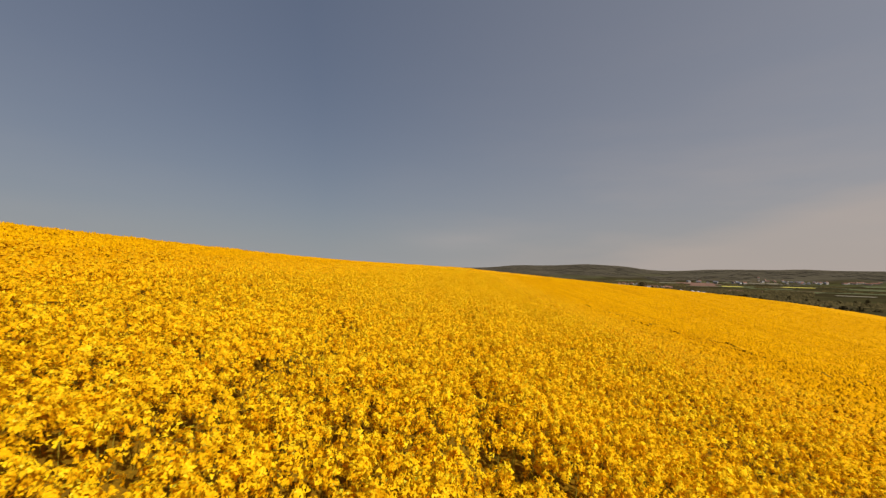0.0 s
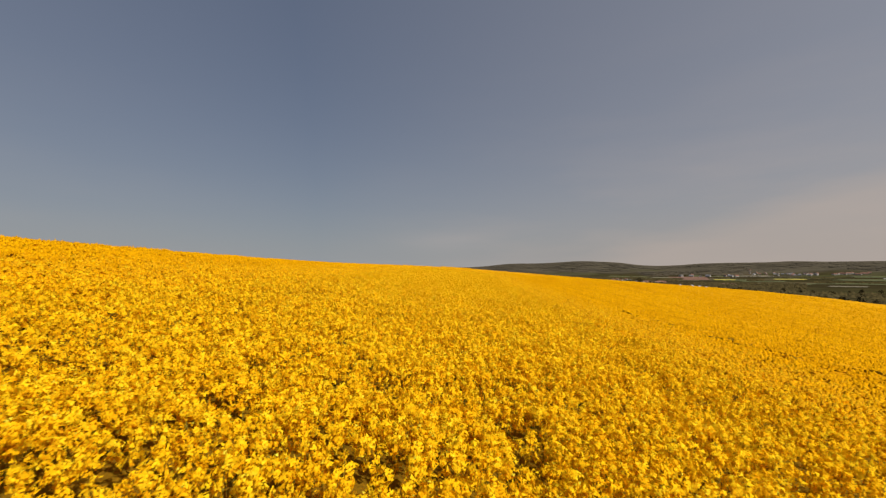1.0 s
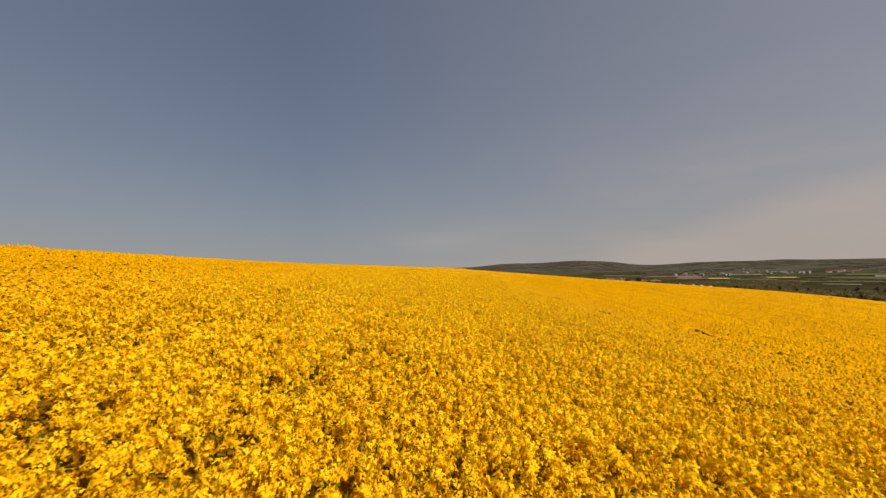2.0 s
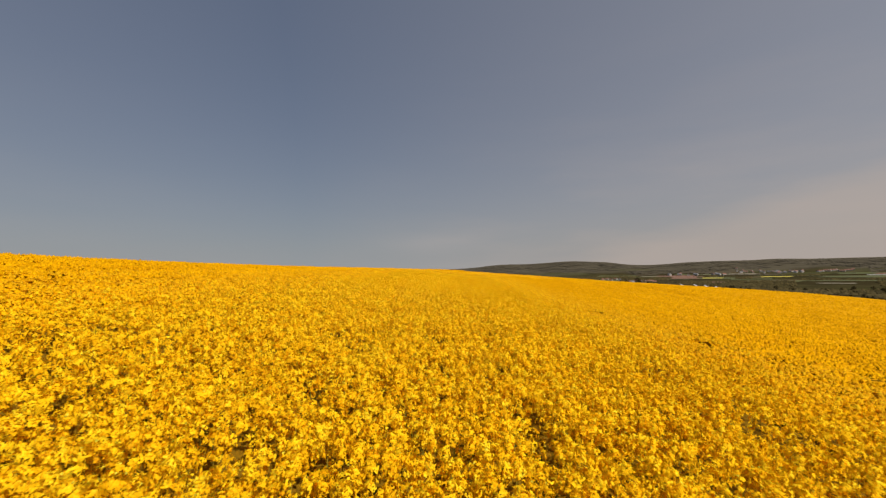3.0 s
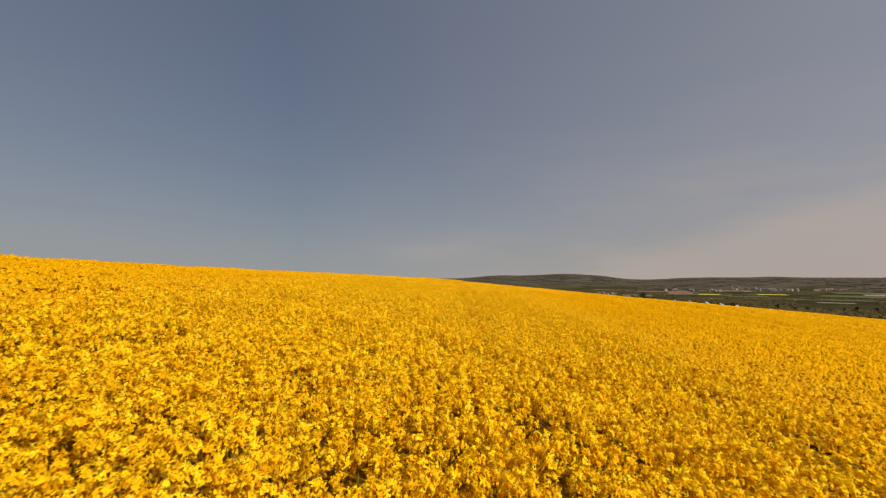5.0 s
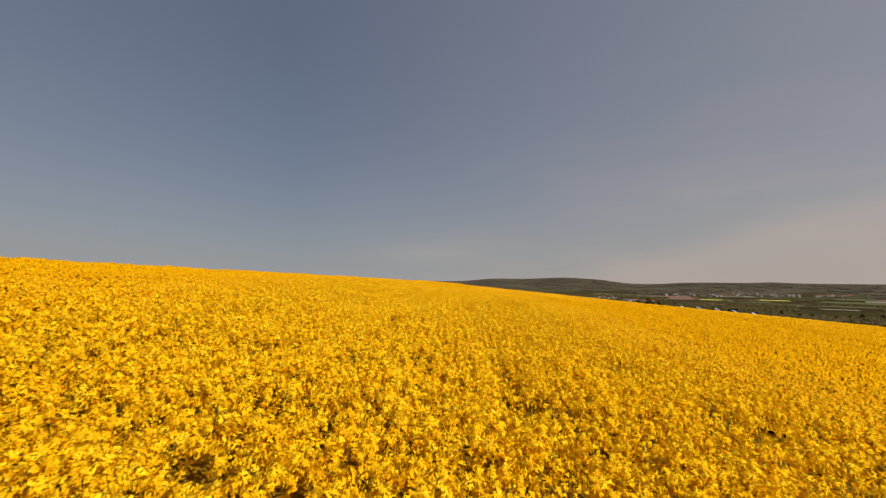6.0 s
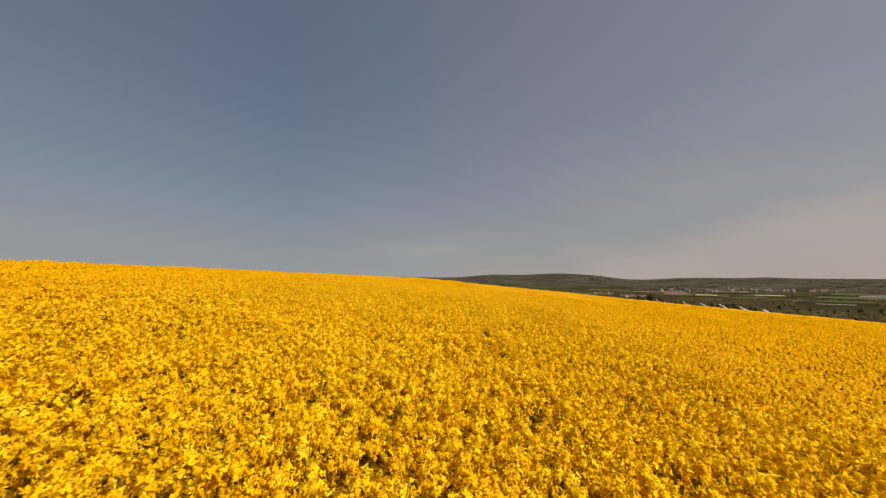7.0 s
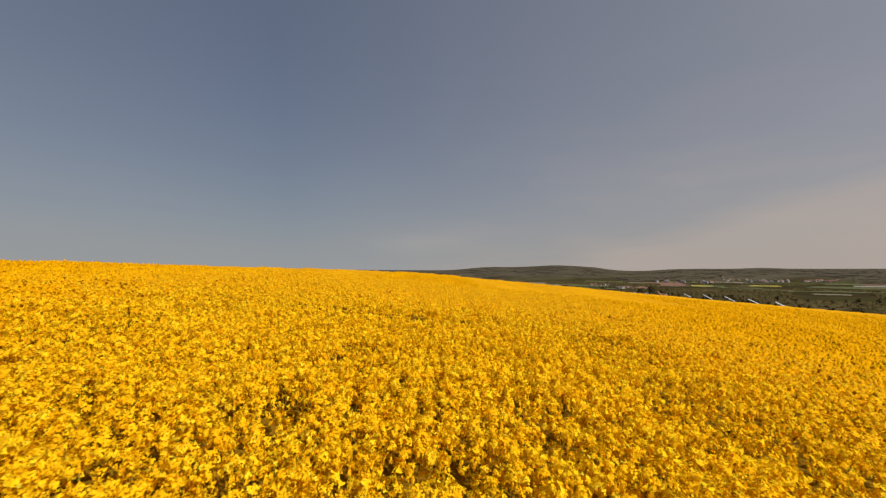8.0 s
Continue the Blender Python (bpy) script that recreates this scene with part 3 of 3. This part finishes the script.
def worn_strip(off):
    """Bent stems and lower leaves in one rut of the side track, broad where it is worn and gone where it is not."""
    y = np.arange(10.0, 64.0, 0.35)
    r = np.random.default_rng(int(off * 10) + 3)
    wide = 0.62 * swing_wear(y, off) * r.uniform(0.6, 1.25, len(y)) + 0.01
    across = np.linspace(-1, 1, 5)
    x = swing(y)[:, None] + off + across[None, :] * wide[:, None]
    yy = np.broadcast_to(y[:, None], x.shape) + r.normal(0, 0.05, x.shape)
    z = top(x, yy) - 0.10 + r.normal(0, 0.035, x.shape) - 0.1 * np.abs(across)[None, :]
    # the rut takes the understorey's brown, darkened for shade
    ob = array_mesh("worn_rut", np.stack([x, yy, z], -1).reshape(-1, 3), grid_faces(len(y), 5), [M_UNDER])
    ob.parent = crop
    return tagged(ob, "brown bent stems in a worn wheel rut", kind="stuff")


for off in SWING:
    worn_strip(off)

# ---------------------------------------------------------------- the valley
def drape(name, x, y, wide, deep, turn, mat, label, lift=0.8):
    """A far field, laid over the land."""
    k = 12
    u, v = np.meshgrid(np.linspace(-0.5, 0.5, k), np.linspace(-0.5, 0.5, k), indexing="ij")
    edge = 1 + 0.08 * np.sin(7 * v + x) + 0.06 * np.sin(9 * u + y)
    u, v = u * wide * edge, v * deep * edge
    c, s_ = math.cos(radians(-turn)), math.sin(radians(-turn))
    px, py = x + u * c - v * s_, y + u * s_ + v * c
    ob = array_mesh(name, np.stack([px, py, land(px, py) + lift], -1).reshape(-1, 3), grid_faces(k, k), [mat], smooth=True)
    return tagged(ob, label, "field", kind="structure")


drape("field_1", 1310, 1740, 95, 120, 36, M_FAR_RAPE, "distant field of yellow rape in the valley")
drape("field_2", 1050, 1730, 70, 130, 31, M_FAR_RAPE, "narrow distant strip of yellow rape")
drape("field_3", 1030, 1900, 95, 420, 28, M_PLOUGH, "reddish brown ploughed field in the valley")
drape("field_4", 950, 1090, 70, 60, 41, M_STUBBLE, "pale dry stubble strip among dark hedges")
drape("field_5", 1690, 1690, 100, 90, 46, M_PALE, "whitish strip of film-covered crop")
drape("field_6", 450, 2020, 170, 320, 12, M_STUBBLE, "pale tan stubble field below the wooded hill")
drape("field_7", 780, 1900, 120, 420, 22, M_FAR_GREEN, "fresh green pasture below the wooded hill")
drape("field_8", 1500, 1560, 260, 240, 44, M_FAR_GREEN, "fresh green meadow in the valley")
drape("field_9", 600, 1720, 130, 260, 19, M_FAR_GREEN, "fresh green meadow behind the rape field")
drape("field_10", 470, 1790, 90, 220, 14, M_STUBBLE, "pale tan stubble strip behind the rape field")
drape("field_11", 920, 2330, 190, 150, 22, M_FAR_GREEN, "light green pasture on the foot of the hill")
drape("field_12", 1290, 2210, 220, 110, 30, M_FAR_GREEN, "green strip of winter corn above the village road")
drape("field_13", 1390, 2150, 240, 70, 33, M_STUBBLE, "tan strip of dry grass above the village road")
drape("field_14", 1130, 2150, 160, 120, 28, M_PLOUGH, "reddish brown ploughed strip on the slope")
drape("field_15", 1760, 1820, 210, 110, 44, M_FAR_GREEN, "green meadow beside the village")
rf = np.random.default_rng(77)
SOILS = ((M_FAR_GREEN, "narrow green field among dark hedges"), (M_PLOUGH, "narrow brown ploughed field among hedges"), (M_STUBBLE, "narrow tan field of dry grass among hedges"))
for k in range(34):                       # the patchwork of small fields between
    az, r = radians(rf.uniform(15, 52)), rf.uniform(1450, 2480)
    mat, label = SOILS[int(rf.integers(0, 3)) if k % 2 else 0]
    drape("field_%d" % (16 + k), r * math.sin(az), r * math.cos(az) + 50, rf.uniform(90, 230), rf.uniform(50, 110), math.degrees(az) + rf.uniform(-12, 12), mat, label, 0.45 + 0.012 * k)


def box(bm, x0, x1, y0, y1, z0, z1):
    v = [bm.verts.new(p) for p in ((x0, y0, z0), (x1, y0, z0), (x1, y1, z0), (x0, y1, z0), (x0, y0, z1), (x1, y0, z1), (x1, y1, z1), (x0, y1, z1))]
    for q in ((3, 2, 1, 0), (4, 5, 6, 7), (0, 1, 5, 4), (1, 2, 6, 5), (2, 3, 7, 6), (3, 0, 4, 7)):
        bm.faces.new([v[k] for k in q])


def build_house(wide, long, eaves, rise, roof_mat, label):
    """A gabled house along y: walls with gables, an overhanging roof, windows, a door and a chimney."""
    h = new("house")
    bm = bmesh.new()
    w, l = wide / 2, long / 2
    prof = [(-w, -3.0), (w, -3.0), (w, eaves), (0, eaves + rise), (-w, eaves)]
    a = [bm.verts.new((px, -l, pz)) for px, pz in prof]
    b = [bm.verts.new((px, l, pz)) for px, pz in prof]
    bm.faces.new(a)
    bm.faces.new(b[::-1])
    for k in range(5):
        bm.faces.new([a[k], b[k], b[(k + 1) % 5], a[(k + 1) % 5]])
    bmesh.ops.recalc_face_normals(bm, faces=bm.faces)
    part("wall", bm, M_WALL, h)
    bm = bmesh.new()
    for sgn in (-1, 1):
        o, th = 0.5, 0.25
        x1, z1 = sgn * (w + o), eaves - o * rise / w
        q = []
        for yy in (-l - o, l + o):
            q += [bm.verts.new(p) for p in ((0, yy, eaves + rise + 0.05), (x1, yy, z1 + 0.05), (x1, yy, z1 + 0.05 + th), (0, yy, eaves + rise + 0.05 + th))]
        for k in range(4):
            bm.faces.new([q[k], q[(k + 1) % 4], q[4 + (k + 1) % 4], q[4 + k]])
        bm.faces.new(q[:4])
        bm.faces.new(q[4:])
    bmesh.ops.recalc_face_normals(bm, faces=bm.faces)
    part("roof", bm, roof_mat, h)
    for sgn in (-1, 1):
        for yy in (-l * 0.5, l * 0.45):
            bm = bmesh.new()
            box(bm, sgn * w - 0.04, sgn * w + 0.04, yy - 0.7, yy + 0.7, 1.0, 2.4)
            part("window", bm, M_GLASS_DARK, h)
    for xx in (-w * 0.4, w * 0.4):
        bm = bmesh.new()
        box(bm, xx - 0.6, xx + 0.6, -l - 0.04, -l + 0.04, 1.0, 2.4)
        part("window", bm, M_GLASS_DARK, h)
    bm = bmesh.new()
    box(bm, w * 0.25, w * 0.25 + 0.7, l * 0.3, l * 0.3 + 0.7, eaves, eaves + rise + 1.0)
    part("chimney", bm, M_ROOF, h)
    return tagged(h, label, "house", "houses of the valley village")


def ground_z(x, y):
    return float(land(np.array(x), np.array(y)))


rng = np.random.default_rng(33)
kinds = [build_house(9, 13, 4.8, 3.6, M_ROOF, "white-rendered village house with a red clay tile roof"),
         build_house(10, 16, 5.5, 3.2, M_ROOF_GREY, "pale village house with a grey slate roof"),
         build_house(8, 11, 3.6, 4.2, M_ROOF, "small cream house with a steep red roof")]
placed = []
for k in range(58):                       # the village at the foot of the hills, thinner at its near end
    az, r = radians(rng.uniform(33.6, 36.6) if k % 4 == 0 else rng.uniform(36.7, 39.3)), rng.uniform(2600, 2860)
    placed.append((r * math.sin(az), r * math.cos(az), 0.8))
for k in range(16):                       # a row with red roofs at its end
    az, r = radians(40.3 + k * 0.17), 2720 + rng.uniform(-40, 40)
    placed.append((r * math.sin(az), r * math.cos(az), 0.95))
for k in range(11):                       # a hamlet just behind the shoulder of the field
    az, r = radians(24.4 + k * 0.42), 395 + rng.uniform(-25, 45)
    placed.append((r * math.sin(az), r * math.cos(az) + 92, 0.65))
for k in range(10):
    az, r = radians(rng.uniform(27, 33)), rng.uniform(2450, 2650)
    placed.append((r * math.sin(az), r * math.cos(az), 1.2))
for k in range(12):                       # pale farm buildings below the shoulder
    az, r = radians(23.6 + k * 0.28), 1480 + rng.uniform(-90, 90)
    placed.append((r * math.sin(az), r * math.cos(az) + 80, 0.8))
for k in range(5):
    az, r = radians(20.6 + k * 0.5), 1750 + rng.uniform(-60, 60)
    placed.append((r * math.sin(az), r * math.cos(az) + 80, 0.9))
for k, (hx, hy, sc) in enumerate(placed):
    red = 58 <= k < 74
    src = kinds[0 if red else int(rng.integers(0, 3))]
    m = pose(hx, hy, ground_z(hx, hy), 0, 0, rng.uniform(0, 180)) @ Matrix.Scale(sc, 4)
    if k < 3:
        src = kinds[k]
        src.matrix_basis = m
    else:
        copy_thing(src, m).scale = (sc, sc, sc)


def build_table(label):
    """A ground-mounted solar table: module rows on purlins and steel posts, tilted to the sun."""
    t = new("solar_table")
    slope, long, tilt = 6.6, 3.4, radians(28)
    for u in range(4):
        for v in range(4):
            bm = bmesh.new()
            box(bm, -slope / 2 + u * slope / 4 + 0.03, -slope / 2 + (u + 1) * slope / 4 - 0.03,
                -long / 2 + v * long / 4 + 0.03, -long / 2 + (v + 1) * long / 4 - 0.03, 0.0, 0.06)
            bmesh.ops.rotate(bm, verts=bm.verts, matrix=Matrix.Rotation(tilt, 3, "Y"))
            part("glass_module", bm, M_PANEL, t)
    for u in (-2.2, 2.2):
        bm = bmesh.new()
        box(bm, u - 0.08, u + 0.08, -long / 2, long / 2, -0.22, -0.02)
        bmesh.ops.rotate(bm, verts=bm.verts, matrix=Matrix.Rotation(tilt, 3, "Y"))
        part("purlin", bm, M_STEEL, t)
        for yy in (-1.5, 1.5):
            bm = bmesh.new()
            box(bm, u * math.cos(tilt) - 0.09, u * math.cos(tilt) + 0.09, yy - 0.09, yy + 0.09, -7.5, -u * math.sin(tilt) - 0.15)
            part("post", bm, M_STEEL, t)
    return tagged(t, label, "solar panel", "solar tables beyond the field")


table = build_table("tilted solar panel table on steel posts behind the rape field")
PLACES = ((151, 272, -11.4), (169, 312, -12.5), (191, 362, -13.9), (198, 394, -14.6), (214, 444, -16.4))
for k, (px, py, pz) in enumerate(PLACES):
    m = pose(px, py, pz, 0, 0, -math.degrees(math.atan2(px, py - 85)) - 9)
    if k == 0:
        table.matrix_basis = m
    else:
        copy_thing(table, m)


def build_tree(r, height, spread, label):
    """A field tree: tapered trunk, limbs and a broken crown of many leaf clumps."""
    t = new("tree")
    bm = bmesh.new()
    segs = [((0, 0, -1.5), (r.normal(0, .2), r.normal(0, .2), height * 0.5), 0.32, 0.18)]
    tips = []
    for k in range(4):
        a, zz = k * 2.4 + r.uniform(-.4, .4), height * r.uniform(0.25, 0.55)
        end = (math.cos(a) * spread * r.uniform(.4, .8), math.sin(a) * spread * r.uniform(.4, .8), height * r.uniform(.5, .92))
        segs.append(((0, 0, zz), end, 0.14, 0.04))
        tips.append(end)
    tips.append((0, 0, height * 0.9))
    for p, q, ra, rb in segs:
        p, q = Vector(p), Vector(q)
        rot = (q - p).to_track_quat("Z", "Y").to_matrix()
        ring = [[bm.verts.new(o + rot @ Vector((math.cos(k * 1.2566) * rr, math.sin(k * 1.2566) * rr, 0))) for k in range(5)] for o, rr in ((p, ra), (q, rb))]
        for k in range(5):
            bm.faces.new([ring[0][k], ring[0][(k + 1) % 5], ring[1][(k + 1) % 5], ring[1][k]])
    part("trunk", bm, M_BARK, t)
    tips = np.array(tips)
    k = 320
    c = tips[r.integers(0, len(tips), k)] + r.normal(0, 1, (k, 3)) * np.array([spread * .24, spread * .24, height * .10])
    v, f = petals(r, c[:, 0], c[:, 1], c[:, 2], 1, 0.1, height * 0.085, -0.6)
    crown_ob = array_mesh("crown", v, f, [M_TREE])
    crown_ob.parent = t
    return tagged(t, label, "tree", "trees beyond the field")


rt = np.random.default_rng(44)
trees = [build_tree(rt, 9, 4.2, "broad dark green field tree in young leaf"),
         build_tree(rt, 12, 4.0, "tall dark green tree behind the rape field"),
         build_tree(rt, 6.5, 3.6, "low dense bush of dark spring foliage"),
         build_tree(rt, 8, 3.4, "brownish green orchard tree just coming into leaf")]
spots = [(176, 428), (150, 462), (208, 476), (158, 412), (232, 408), (118, 436), (196, 452), (140, 480), (245, 470), (222, 505)]
while len(spots) < 230:
    az, r = radians(rt.uniform(12, 54)), rt.uniform(430, 1050)
    px, py = r * math.sin(az), r * math.cos(az) + 60
    d = math.degrees(az)
    if 22 < d < 35 and r < 560:
        continue
    if d < 24 and r < 520 and rt.uniform() < 0.7:
        continue
    if W_TREES(np.array(px), np.array(py)) < -0.2:
        continue
    spots.append((px, py))
for k, (px, py) in enumerate(spots):
    sc = rt.uniform(0.6, 1.0)
    m = pose(px, py, ground_z(px, py), 0, 0, rt.uniform(0, 360))
    if k < 4:
        trees[k].matrix_basis = m
    else:
        copy_thing(trees[int(rt.integers(0, 4))], m).scale = (sc, sc, sc * rt.uniform(0.85, 1.1))


def clumps(name, r, px, py, wide, tall, mat, label):
    """Woods too far off to tell the trees apart: low uneven crowns that run into one another."""
    k = len(px)
    w = wide * r.uniform(0.6, 1.5, (k, 1))
    a = np.arange(5) * 2 * np.pi / 5 + r.uniform(0, 1.5, (k, 1))
    base = land(px, py)
    rad = w * r.uniform(0.7, 1.2, (k, 5)) * 0.5
    high = tall * r.uniform(0.6, 1.35, k)
    ring = np.stack([px[:, None] + np.cos(a) * rad, py[:, None] + np.sin(a) * rad, base[:, None] + high[:, None] * r.uniform(-0.1, 0.35, (k, 5))], -1)
    topv = np.stack([px, py, base + high], -1)[:, None]
    v = np.concatenate([ring, topv], 1).reshape(-1, 3)
    o = np.arange(k) * 6
    f = np.concatenate([np.stack([o + q, o + (q + 1) % 5, o + 5], 1) for q in range(5)])
    return tagged(array_mesh(name, v, f, [mat], smooth=True), label, "woods", kind="stuff")


def village(az, r):
    """Where the village and its gardens keep the woods away."""
    d = np.degrees(az)
    return (d > 33) & (d < 44) & (r > 2560) & (r < 2880)


rw = np.random.default_rng(55)
az, r = np.radians(rw.uniform(-12, 54, 36000)), np.sqrt(rw.uniform(2480 ** 2, 3900 ** 2, 36000))
px, py = r * np.sin(az), r * np.cos(az)
keep = (land(px, py) + 16 * W_TREES2(px, py) > -30) & ~village(az, r)
clumps("hill_woods", rw, px[keep], py[keep], 15, 1.9, M_WOODS_HAZED, "woods covering the far hills, distance haze mixed into their grey")
az, r = np.radians(rw.uniform(5, 56, 14000)), np.sqrt(rw.uniform(700 ** 2, 2450 ** 2, 14000))
px, py = r * np.sin(az), r * np.cos(az)
keep = np.abs(W_TREES2(px, py)) < 0.6
for fx, fy in ((1300, 1745), (1050, 1730), (1040, 1900), (450, 2020), (950, 1090), (1690, 1690), (610, 1430), (690, 1400), (600, 1720), (470, 1790)):      # open ground this side of the fields
    fr, fa = math.hypot(fx, fy), math.atan2(fx, fy)
    keep &= ~((np.abs(az - fa) * fr < 75) & (r > fr - 480) & (r < fr + 140))
clumps("hedgerows", rw, px[keep], py[keep], 10, 4.5, M_TREE, "dark hedgerows and copses between the valley fields")

az, r = np.radians(rw.uniform(22, 56, 15000)), np.sqrt(rw.uniform(480 ** 2, 1600 ** 2, 15000))
px, py = r * np.sin(az), r * np.cos(az)
keep = (W_TREES(px, py) > -0.5) & ~((np.abs(az - 0.717) * 1446 < 75) & (r > 1150))
clumps("orchard_woods", rw, px[keep], py[keep], 6.5, 4.0, M_TREE, "brownish scrub and orchard below the rape field")

# ---------------------------------------------------------------- single plants beside the wheel track
def tube(bm, p, q, ra, rb, k=5):
    p, q = Vector(p), Vector(q)
    rot = (q - p).to_track_quat("Z", "Y").to_matrix()
    ring = [[bm.verts.new(o + rot @ Vector((math.cos(j * 2 * math.pi / k) * rr, math.sin(j * 2 * math.pi / k) * rr, 0))) for j in range(k)] for o, rr in ((p, ra), (q, rb))]
    for j in range(k):
        bm.faces.new([ring[0][j], ring[0][(j + 1) % k], ring[1][(j + 1) % k], ring[1][j]])


def build_plant(r, label):
    p = new("rapeseed_plant")
    bm = bmesh.new()
    bend = Vector((r.normal(0, .04), r.normal(0, .04), 0.7))
    tube(bm, (0, 0, 0), bend, 0.009, 0.007)
    tube(bm, bend, (bend.x * 1.4, bend.y * 1.4, CROP - 0.08), 0.007, 0.004)
    part("stem", bm, M_STEM, p)
    heads = [(bend.x * 1.4, bend.y * 1.4, CROP - 0.06)]
    for k in range(3):
        a = k * 2.1 + r.uniform(-.3, .3)
        tip = (bend.x + math.cos(a) * 0.13, bend.y + math.sin(a) * 0.13, CROP - r.uniform(0.08, 0.2))
        bm = bmesh.new()
        tube(bm, (bend.x, bend.y, 0.62 + 0.08 * k), tip, 0.005, 0.003, 4)
        part("side_branch", bm, M_STEM, p)
        heads.append(tip)
    for h in heads:
        hx, hy, hz = (np.array([c]) for c in h)
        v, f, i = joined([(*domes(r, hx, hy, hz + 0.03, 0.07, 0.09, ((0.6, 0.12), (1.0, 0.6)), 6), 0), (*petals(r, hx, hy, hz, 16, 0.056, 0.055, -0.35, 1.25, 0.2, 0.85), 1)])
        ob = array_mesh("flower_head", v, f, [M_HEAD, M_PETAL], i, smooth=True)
        toned(ob, r, [(1, len(v))])
        ob.parent = p
        v, f = petals(r, hx, hy, hz + 0.07, 7, 0.014, 0.014, -0.2)
        buds = array_mesh("bud_cluster", v, f, [M_STEM])
        buds.parent = ob
        tagged(buds, "closed green flower buds")
    for k in range(3):
        v, f = leaves(r, np.array([bend.x * .7]), np.array([bend.y * .7]), np.array([0.45 + 0.15 * k]), 0.2)
        ob = array_mesh("leaf", v, f, [M_LEAF])
        ob.parent = p
    return tagged(p, label, "rapeseed plant", "rapeseed plants beside the wheel track")


rp = np.random.default_rng(66)
plants = [build_plant(rp, "flowering rapeseed plant with yellow heads beside the wheel track") for k in range(4)]
for k in range(260):
    py = 3.0 + k * 0.4 + rp.uniform(-.2, .2)
    px = float(track(py)) - (2.8 if k % 3 == 0 else 0.0) + rp.choice((-1, 1)) * rp.uniform(0.22, 0.6)
    m = pose(px, py, float(crown(np.array(px), np.array(py))) - CROP - 0.02, rp.uniform(-4, 4), rp.uniform(-4, 4), rp.uniform(0, 360))
    if k < 4:
        plants[k].matrix_basis = m
    else:
        copy_thing(plants[k % 4], m)
